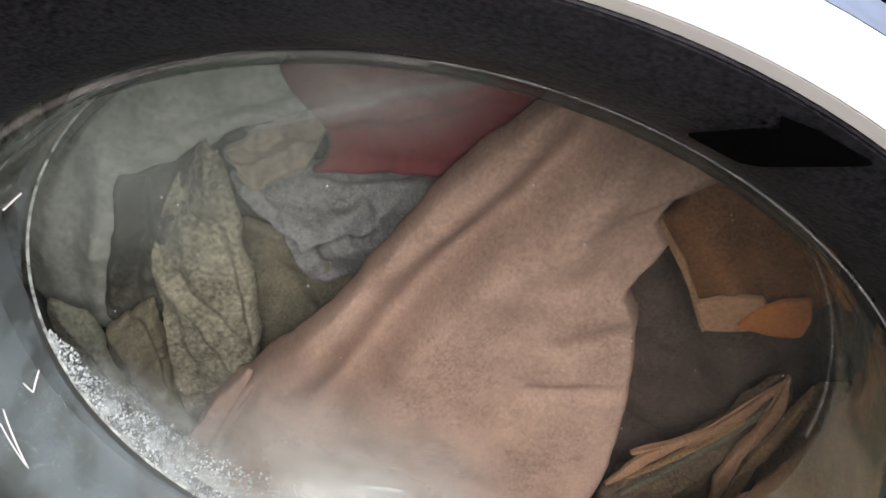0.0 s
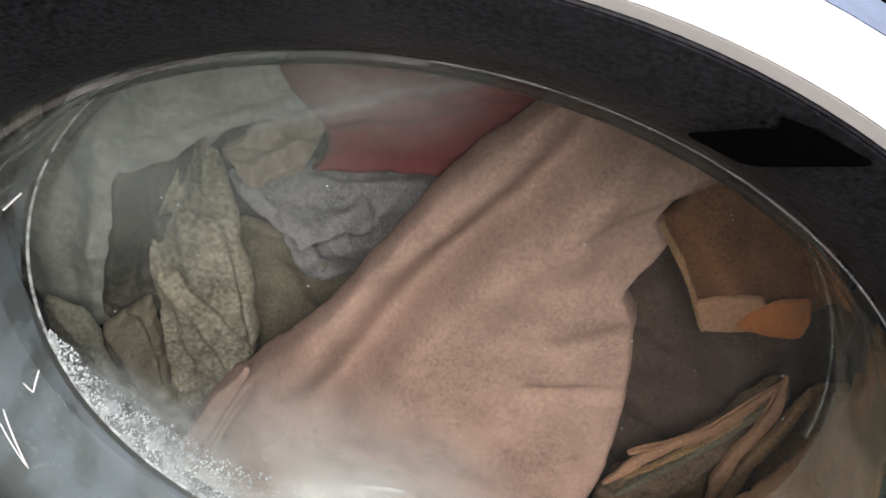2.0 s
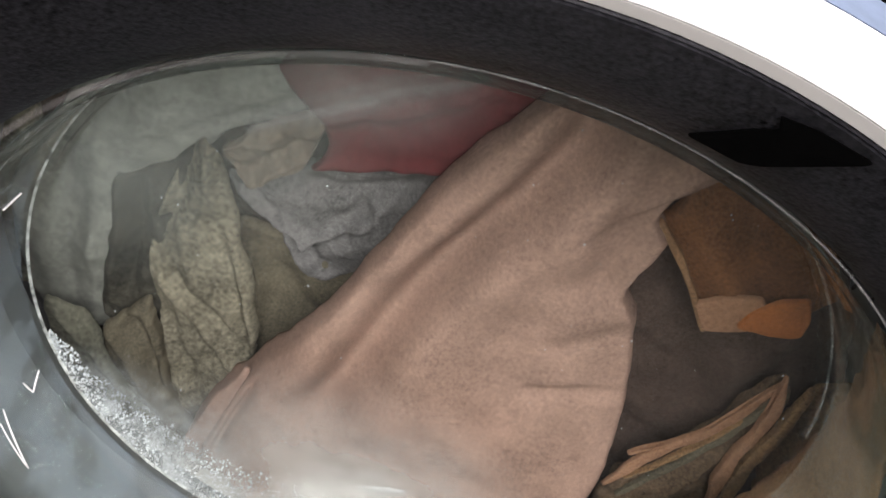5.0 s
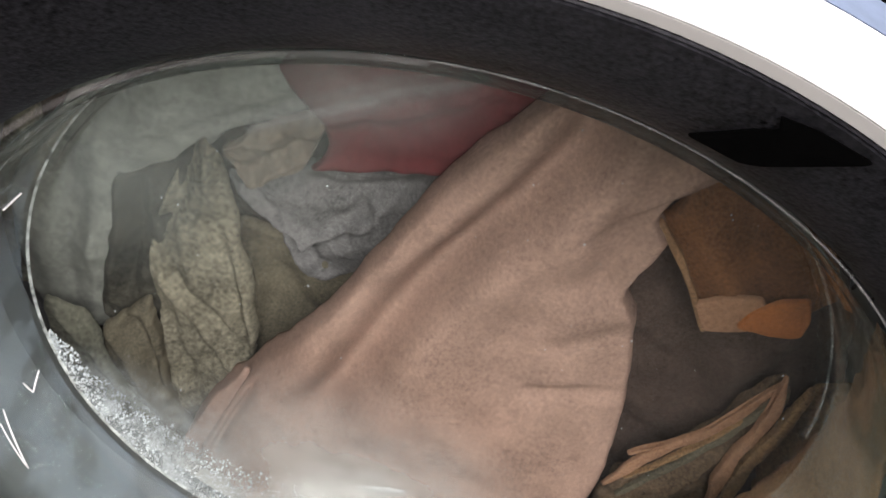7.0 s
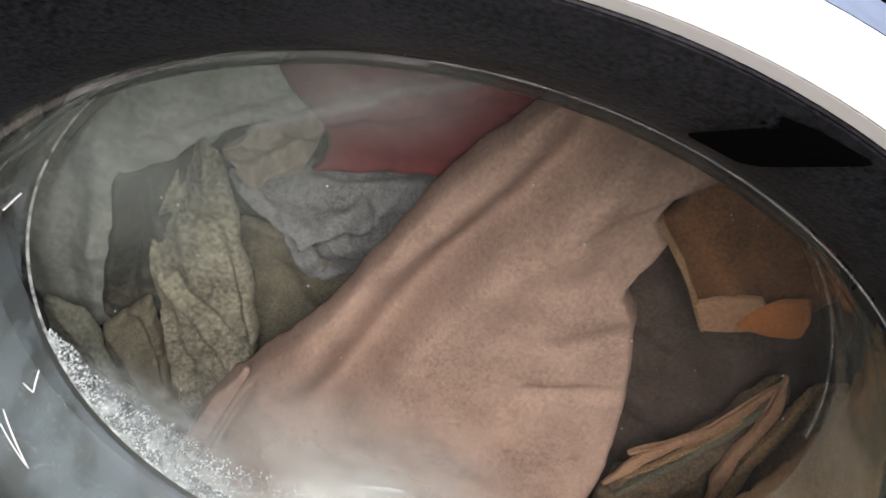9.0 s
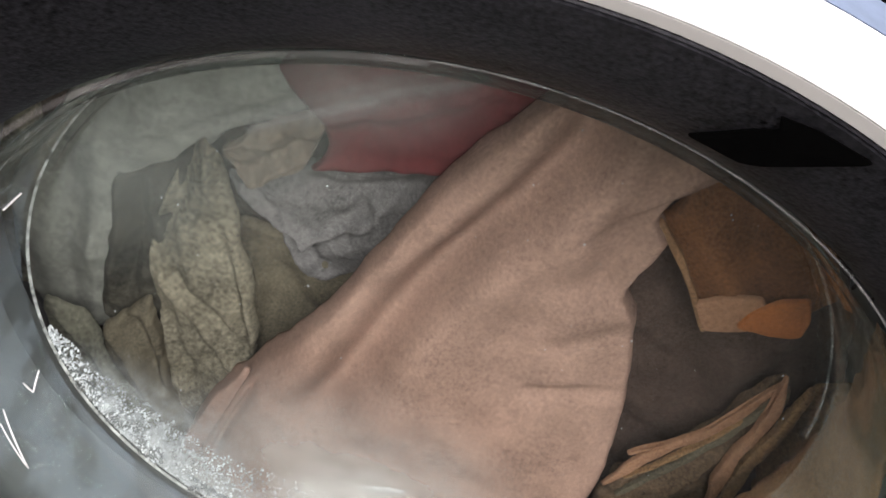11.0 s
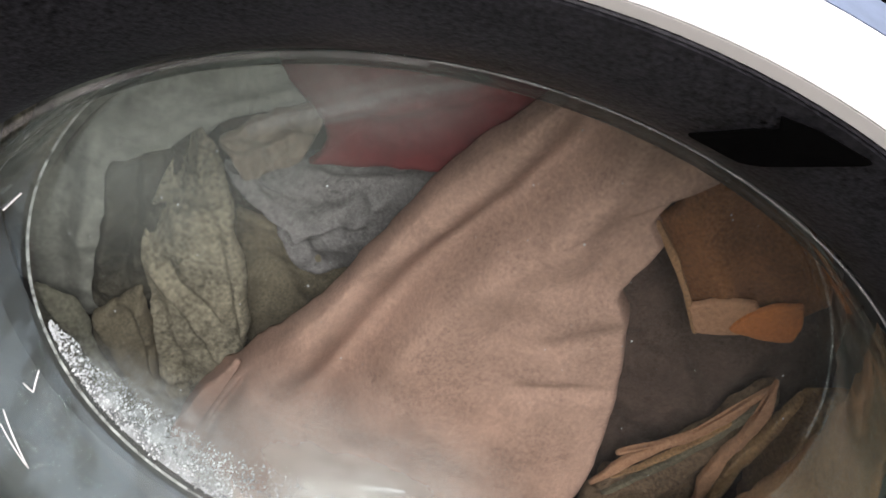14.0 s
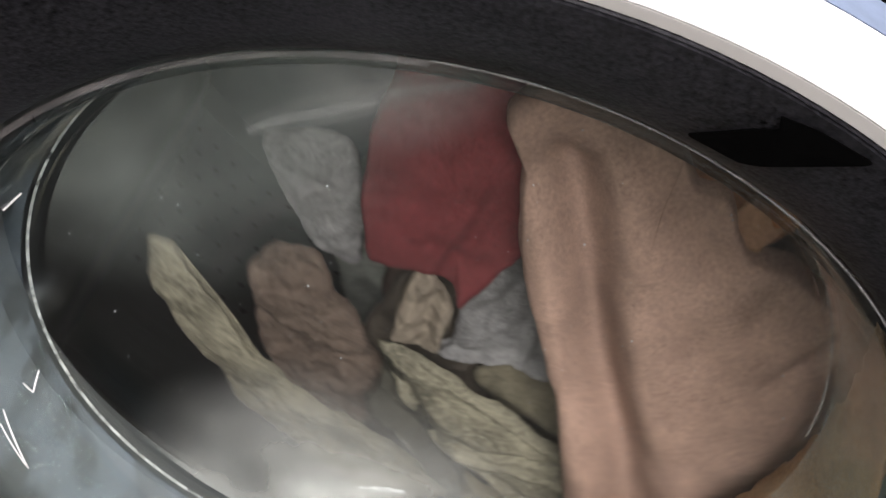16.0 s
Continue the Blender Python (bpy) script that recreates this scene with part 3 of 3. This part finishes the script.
    cloth("strand", [(0.1273, -0.0772), (0.1446, -0.0576), (0.1571, -0.0279), (0.1557, -0.0266), (0.1422, -0.0548), (0.1261, -0.0754)], 0.114, HEM,
        "twisted tan strand", bulge=0.0015, seed=42, thick=0.002, crumple=0.0008, grain=60.0, corner=0.2, ragged=0.0012, parent=scarf)
    cloth("strand", [(0.1317, -0.092), (0.1498, -0.0565), (0.1604, -0.0243), (0.1593, -0.0234), (0.1478, -0.0545), (0.1306, -0.0907)], 0.111, OCHRE,
        "twisted tan strand", bulge=0.0015, seed=43, thick=0.002, crumple=0.0008, grain=60.0, corner=0.2, ragged=0.0012, parent=scarf)
    load["tan_ribbon"] = cloth("tan_ribbon", [(0.1761, -0.091), (0.1703, -0.0632), (0.169, -0.0315), (0.1688, -0.0101), (0.1606, 0.0122), (0.1581, 0.0124), (0.1636, -0.0086), (0.1635, -0.0288), (0.1646, -0.061), (0.173, -0.0905)], 0.1075, HEM,
        "twisted tan ribbon looped across the brown shirt", bulge=0.002, seed=50, thick=0.003, crumple=0.001, grain=60.0, corner=0.2)
    load["ochre_ribbon"] = cloth("ochre_ribbon", [(0.1848, -0.0937), (0.1791, -0.0521), (0.1773, -0.0166), (0.1746, 0.0078), (0.1714, 0.0092), (0.1713, -0.0138), (0.1728, -0.0495), (0.1811, -0.0924)], 0.1085, OCHRE,
        "ochre ribbon curling beside the shorts", bulge=0.002, seed=51, thick=0.003, crumple=0.001, grain=60.0, corner=0.2)
    load["ochre_shorts"] = cloth("ochre_shorts", [(0.2054, -0.092), (0.1842, -0.0498), (0.1817, -0.0241), (0.1825, 0.0016), (0.2033, 0.0089), (0.2534, -0.0188), (0.285, -0.0777), (0.2444, -0.1169)], 0.121, OCHRE,
        "ochre cotton shorts squeezed low against the glass", bulge=0.006, seed=16, thick=0.005, crumple=0.003, grain=50.0,
        folds=[(0.2021, -0.0711, 0.1953, -0.0046, 0.005, 0.004), (0.2165, -0.0735, 0.2041, -0.0088, -0.006, 0.004), (0.1926, -0.0659, 0.1895, -0.0316, -0.006, 0.003)])
    load["red_shirt"] = cloth("red_shirt", [(-0.066, 0.0078), (-0.0413, 0.0203), (-0.0122, 0.0311), (0.0054, 0.044), (0.0108, 0.0722), (0.0301, 0.0892), (0.0177, 0.1345), (-0.0158, 0.1376), (-0.0464, 0.1141), (-0.0709, 0.0856), (-0.09, 0.0514), (-0.0664, 0.033), (-0.0591, 0.022)], 0.131, RED,
        "dark red cotton shirt folded at the top of the load", bulge=0.003, seed=7, crumple=0.0025, grain=34.0, thick=0.004, corner=0.15, ragged=0.0014,
        folds=[(-0.0622, 0.0148, -0.0178, 0.0329, 0.002, 0.004), (-0.0572, 0.0328, -0.0049, 0.0761, -0.003, 0.006), (-0.0611, 0.0385, -0.0059, 0.0785, 0.003, 0.004), (-0.0524, 0.0499, -0.0342, 0.0218, -0.002, 0.006)])
    load["lilac_blouse"] = cloth("lilac_blouse", [(-0.101, -0.0173), (-0.0886, -0.02), (-0.0674, 0.0023), (-0.0314, 0.0212), (-0.0078, 0.0276), (-0.0096, 0.0028), (-0.0257, -0.0513), (-0.0368, -0.0633), (-0.0495, -0.0644), (-0.0662, -0.0479), (-0.0832, -0.0335)], 0.1435, LILAC,
        "grey-lilac cotton blouse tucked behind the pink sheet", bulge=0.003, seed=8, thick=0.004, crumple=0.004, grain=45.0, corner=0.15,
        folds=[(-0.0907, -0.0228, -0.0561, -0.0381, 0.006, 0.0028), (-0.0561, -0.0381, -0.0351, -0.019, 0.005, 0.003), (-0.0768, -0.0378, -0.0452, -0.0532, -0.006, 0.004), (-0.0597, -0.0077, -0.0177, 0.011, -0.006, 0.005), (-0.0406, -0.0388, -0.0254, 0.0021, 0.003, 0.004), (-0.0384, -0.0078, -0.0415, -0.0354, -0.003, 0.004)])
    load["cream_vest"] = cloth("cream_vest", [(-0.1035, 0.0097), (-0.0863, 0.0264), (-0.068, 0.04), (-0.0634, 0.0333), (-0.0647, 0.0124), (-0.0739, 0.004), (-0.0848, -0.0099), (-0.0931, -0.0062)], 0.1285, CREAM,
        "cream cotton vest crumpled between olive and red clothes", bulge=0.001, seed=9, thick=0.004, crumple=0.004, grain=60.0,
        folds=[(-0.1002, 0.0113, -0.0703, 0.03, 0.004, 0.004), (-0.0928, -0.0012, -0.0686, 0.0232, -0.005, 0.004), (-0.0864, -0.008, -0.071, 0.0126, 0.003, 0.003)])
    load["olive_cardigan"] = cloth("olive_cardigan", [(-0.1103, 0.0084), (-0.1034, 0.0051), (-0.0948, -0.0097), (-0.0829, -0.0392), (-0.073, -0.0613), (-0.0629, -0.0943), (-0.0605, -0.1171), (-0.0693, -0.1397), (-0.0807, -0.1817), (-0.0865, -0.1963), (-0.1015, -0.1638), (-0.1111, -0.1294), (-0.1122, -0.0963), (-0.1218, -0.0743), (-0.1231, -0.0482), (-0.119, -0.0181)], 0.1256, OLIVE,
        "olive knitted cardigan folded into a leaf shape", bulge=0.002, seed=10, thick=0.004, crumple=0.003, grain=55.0, ragged=0.0012,
        folds=[(-0.1069, 0.0025, -0.0625, -0.1031, 0.004, 0.0035), (-0.0987, -0.0116, -0.0645, -0.1136, -0.004, 0.003), (-0.113, -0.0779, -0.0672, -0.127, 0.004, 0.003), (-0.108, -0.0713, -0.067, -0.1102, -0.003, 0.0025), (-0.1114, -0.0029, -0.1197, -0.0577, -0.007, 0.005), (-0.1065, -0.1041, -0.083, -0.1586, -0.004, 0.004), (-0.1068, -0.0475, -0.0971, -0.082, 0.003, 0.005)])
    load["olive_sock"] = cloth("olive_sock", [(-0.1445, -0.0297), (-0.1356, -0.0295), (-0.1225, -0.0131), (-0.111, 0.0028), (-0.1131, -0.0248), (-0.1168, -0.0519), (-0.1154, -0.0909), (-0.1073, -0.1174), (-0.1349, -0.1344), (-0.1426, -0.1225), (-0.1436, -0.0768)], 0.133, OLIVE_DARK,
        "dark olive sock crumpled against the drum", bulge=0.003, seed=11, thick=0.004, crumple=0.004, grain=55.0, ragged=0.0016,
        folds=[(-0.1414, -0.035, -0.1373, -0.1109, 0.005, 0.004), (-0.1324, -0.0342, -0.1287, -0.0978, -0.007, 0.004), (-0.1221, -0.0155, -0.126, -0.0641, -0.005, 0.005)])
    load["olive_jumper"] = cloth("olive_jumper", [(-0.1377, -0.1228), (-0.126, -0.1064), (-0.1157, -0.0915), (-0.1073, -0.1179), (-0.0974, -0.1561), (-0.0757, -0.1897), (-0.0792, -0.2124), (-0.1112, -0.1934), (-0.1293, -0.1562)], 0.1215, KHAKI,
        "dark olive knitted jumper low in the drum", bulge=0.002, seed=12, thick=0.004, crumple=0.003, grain=55.0,
        folds=[(-0.131, -0.126, -0.0938, -0.1806, 0.004, 0.004), (-0.1224, -0.1124, -0.1002, -0.1577, -0.005, 0.004), (-0.1149, -0.104, -0.0967, -0.1609, 0.003, 0.003)])
    load["khaki_cloth"] = cloth("khaki_cloth", [(-0.0964, -0.0449), (-0.0623, -0.0472), (-0.0294, -0.0527), (-0.0184, -0.0704), (-0.0465, -0.1694), (-0.0624, -0.1897)], 0.149, KHAKI,
        "khaki-brown cloth wedged behind the pink sheet", bulge=0.003, seed=13, thick=0.004, crumple=0.003, grain=40.0,
        folds=[(-0.0778, -0.0671, -0.0595, -0.1246, 0.004, 0.006), (-0.0632, -0.0679, -0.0388, -0.0946, -0.004, 0.006)])
    load["sage_towel"] = cloth("sage_towel", [(-0.1956, -0.0699), (-0.1754, -0.0066), (-0.1327, 0.0418), (-0.087, 0.0676), (-0.0738, 0.0518), (-0.0661, 0.0313), (-0.0881, 0.0204), (-0.1025, 0.0055), (-0.1127, -0.0085), (-0.1376, -0.0329), (-0.134, -0.0738), (-0.1349, -0.1437), (-0.159, -0.1664), (-0.185, -0.1332)], 0.139, SAGE,
        "sage-grey towel pushed against the drum wall", bulge=0.004, seed=14, thick=0.005, crumple=0.004, grain=34.0, hub=(-0.1548, -0.0159),
        folds=[(-0.1308, 0.0287, -0.1485, -0.081, 0.004, 0.008), (-0.1689, -0.0292, -0.1581, -0.1373, -0.004, 0.006), (-0.1539, -0.0254, -0.1475, -0.1226, 0.003, 0.005), (-0.1195, 0.0022, -0.0711, 0.0415, -0.004, 0.004)])
    load["moss_blanket"] = cloth("moss_blanket", [(-0.1669, -0.1087), (-0.1502, -0.1106), (-0.1301, -0.143), (-0.1091, -0.169), (-0.0855, -0.1853), (-0.0873, -0.2125), (-0.119, -0.1908), (-0.1555, -0.1569)], 0.1165, MOSS,
        "moss-green knitted blanket strip along the drum wall", bulge=0.002, seed=25, thick=0.003, crumple=0.0025, grain=55.0,
        folds=[(-0.1554, -0.1155, -0.0937, -0.1901, 0.004, 0.003), (-0.147, -0.1154, -0.0875, -0.1893, -0.004, 0.003)])
    load["olive_sleeve"] = cloth("olive_sleeve", [(-0.1911, 0.1003), (-0.183, 0.0872), (-0.1936, 0.0478), (-0.193, -0.0006), (-0.1803, -0.0427), (-0.1586, -0.0932), (-0.1539, -0.138), (-0.2006, -0.1481), (-0.2143, -0.0798), (-0.2237, -0.009), (-0.2184, 0.0511), (-0.2098, 0.0779)], 0.1462, OLIVE,
        "long olive knitted sleeve trailing through the load", bulge=0.004, seed=26, thick=0.004, crumple=0.004, grain=45.0)
    load["peach_cloth"] = cloth("peach_cloth", [(-0.1616, 0.0606), (-0.1366, 0.0699), (-0.1199, 0.0553), (-0.1262, 0.0212), (-0.1334, -0.0395), (-0.173, -0.066), (-0.1874, -0.0296), (-0.1893, 0.0102)], 0.148, PEACH,
        "dull peach cotton cloth rolled up in the load", bulge=0.004, seed=61, thick=0.004, crumple=0.005, grain=50.0)
    load["grey_cloth"] = cloth("grey_cloth", [(-0.1081, 0.1222), (-0.0889, 0.1183), (-0.0669, 0.0971), (-0.1076, 0.035), (-0.1204, 0.056), (-0.1173, 0.0884)], 0.1515, LILAC,
        "thin grey cloth hanging behind the peach cloth", bulge=0.003, seed=62, thick=0.003, crumple=0.004, grain=45.0)
    # backing cloth with the load's shade put into its colour
    load["beige_cloth"] = cloth("beige_cloth", [(-0.1932, -0.0774), (-0.1469, -0.0131), (-0.0882, 0.0235), (-0.0337, 0.0166), (-0.0286, -0.0773), (-0.0495, -0.1898), (-0.085, -0.2937), (-0.1651, -0.2313)], 0.163, SHADED_BEIGE,
        "beige-brown crumpled cloth under the towel, darkened for shade", bulge=0.006, seed=21, thick=0.005, crumple=0.005, grain=34.0,
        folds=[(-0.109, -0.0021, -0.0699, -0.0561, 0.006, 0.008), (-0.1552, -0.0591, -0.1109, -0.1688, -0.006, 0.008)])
    load["dark_towel"] = cloth("dark_towel", [(-0.1754, -0.0619), (-0.0958, 0.038), (-0.0078, 0.083), (0.1072, 0.0879), (0.2028, 0.0267), (0.2574, -0.1244), (0.1368, -0.2721), (-0.0514, -0.3349), (-0.1626, -0.2144)], 0.178, BROWN,
        "dark brown towel at the back of the load", bulge=0.008, seed=17, crumple=0.008, grain=30.0)
    return load


LAUNDRY = laundry()


def mirrored_cloth():
    """A made-up tan wad between the flank of the glass and the gasket, low on the hinge side: it stands for clothes
    mirrored in the glass.
    """
    vs, fs, n, k = [], [], 90, 22
    for i in range(n + 1):
        u = i / n
        a = radians(-58 + 96 * u)
        swell = math.sin(math.pi * min(1, max(0, u))) ** 0.45
        for j in range(k):
            b = 2 * math.pi * j / k
            q = Vector((math.cos(a) * 9, math.sin(a) * 9, 0.9 * math.cos(b) + 0.2)) * 1.7
            r = 0.1618 + 0.0046 * swell * math.cos(b) + 0.0006 * noise.noise(q * 2)
            y = 0.047 + 0.029 * swell * math.sin(b) + 0.004 * noise.noise(q) + 0.0018 * noise.noise(q * 3.3)
            vs.append((r * math.cos(a), y, r * math.sin(a)))
    for i in range(n):
        for j in range(k):
            fs.append((i * k + j, i * k + (j + 1) % k, (i + 1) * k + (j + 1) % k, (i + 1) * k + j))
    fs += [tuple(range(k)), tuple(n * k + j for j in range(k))]
    ob = link_mesh("tan_reflection", vs, fs, OCHRE)
    ob.location = (0, 0, ZC)
    tagged(ob, "tan wad added for clothes mirrored in the glass flank", "clothes", "laundry in the drum")


mirrored_cloth()


# ---- suds on the glass ----
def back_of_glass(r):
    return float(np.interp(r, [0.0, 0.08, 0.11, 0.136, 0.1435, 0.148, 0.151], [0.0668, 0.0652, 0.0630, 0.0604, 0.0588, 0.0555, 0.0460]))


def suds():
    rnd = random.Random(5)
    vs, fs, n, k = [], [], 70, 26
    for i in range(n + 1):
        a = radians(186 + 100 * i / n)
        for j in range(k):
            r = 0.066 + 0.0815 * j / (k - 1)
            vs.append((r * math.cos(a), back_of_glass(r) + 0.0009 + 0.0003 * noise.noise((i * 0.4, j * 0.4, 1.0)), r * math.sin(a)))
    for i in range(n):
        for j in range(k - 1):
            fs.append((i * k + j, i * k + j + 1, (i + 1) * k + j + 1, (i + 1) * k + j))
    ob = link_mesh("suds", vs, fs, SUDS)
    ob.location = (0, 0, ZC)
    tagged(ob, "white soap suds clinging to the wet glass", "suds", "suds behind the glass")
    ico = bmesh.new()
    bmesh.ops.create_icosphere(ico, subdivisions=1, radius=1.0)
    iv, jf = [v.co.copy() for v in ico.verts], [[v.index for v in f.verts] for f in ico.faces]
    ico.free()
    vs, fs = [], []
    for i in range(2600):
        x = -0.138 + 0.15 * rnd.random() ** 1.25
        top = float(np.interp(x, [-0.138, -0.120, -0.098, -0.076, -0.050, 0.006], [-0.050, -0.072, -0.086, -0.098, -0.108, -0.112])) + 0.004 * noise.noise((x * 90, 2.0, 0.0))
        low = -math.sqrt(max(0.0, 0.1478 ** 2 - x * x))
        z = top + (low - top) * rnd.random() ** 0.8
        r = 0.0002 + 0.00055 * rnd.random() ** 3
        b = len(vs)
        vs += [(x + v.x * r, back_of_glass(math.hypot(x, z)) + 0.0004 + rnd.random() * 0.0008 + v.y * r, z + v.z * r) for v in iv]
        fs += [tuple(b + k for k in f) for f in jf]
    tagged(link_mesh("bubble", vs, fs, BUBBLE, ob, "small glistening bubbles"), kind="stuff")
    return ob


SUDS_THING = suds()


def motions():
    turn = [(0.0, 0.45), (0.5, 0.2), (1.0, 0.0), (6.0, 0.0), (12.3, 0.0), (12.4, -2.0), (12.6, -1.9), (14.0, -1.8), (15.0, -1.5), (15.4, -1.3), (15.5, 0.6), (15.6, 10.8), (15.7, 21.0), (15.8, 32.0), (15.9, 42.4), (16.0, 49.5)]
    # the load rolls about a line a little off the drum's axis
    cx, cz = 0.0313, 0.078
    # pieces that slip while the load rolls: metres along x, y and z
    slips = {"sage_towel": (0.0, 0.10, -0.01), "work_trousers": (-0.022, 0.0, -0.038), "bath_sheet": (0.006, 0.0, -0.014)}
    for name, thing in LAUNDRY.items():
        dx, dy, dz = slips.get(name, (0, 0, 0))
        rows = []
        for t, a in turn:
            u = max(0.0, a) / 49.5
            rows.append((t, pose(cx + dx * u, dy * u, ZC + cz + dz * u, 0, -a, 0) @ pose(-cx, 0, -cz)))
        walk(thing, rows)
    walk(DRUM, [(t, pose(0, 0, 0, 0, -a, 0)) for t, a in turn])
    # the suds creep up the glass, then are swept down as the drum turns
    walk(SUDS_THING, [(0.0, pose(0, 0, ZC - 0.003)), (8.0, pose(0, 0, ZC - 0.003)), (11.3, pose(0, 0, ZC)), (12.3, pose(0, 0, ZC)), (12.6, pose(0, 0, ZC + 0.003)), (15.4, pose(0, 0, ZC + 0.003)), (15.5, pose(0, 0, ZC - 0.004)), (15.6, pose(0, 0, ZC - 0.014)), (15.7, pose(0, 0.004, ZC - 0.028)), (15.8, pose(0, 0.01, ZC - 0.05)), (16.0, pose(0, 0.015, ZC - 0.075))])


motions()
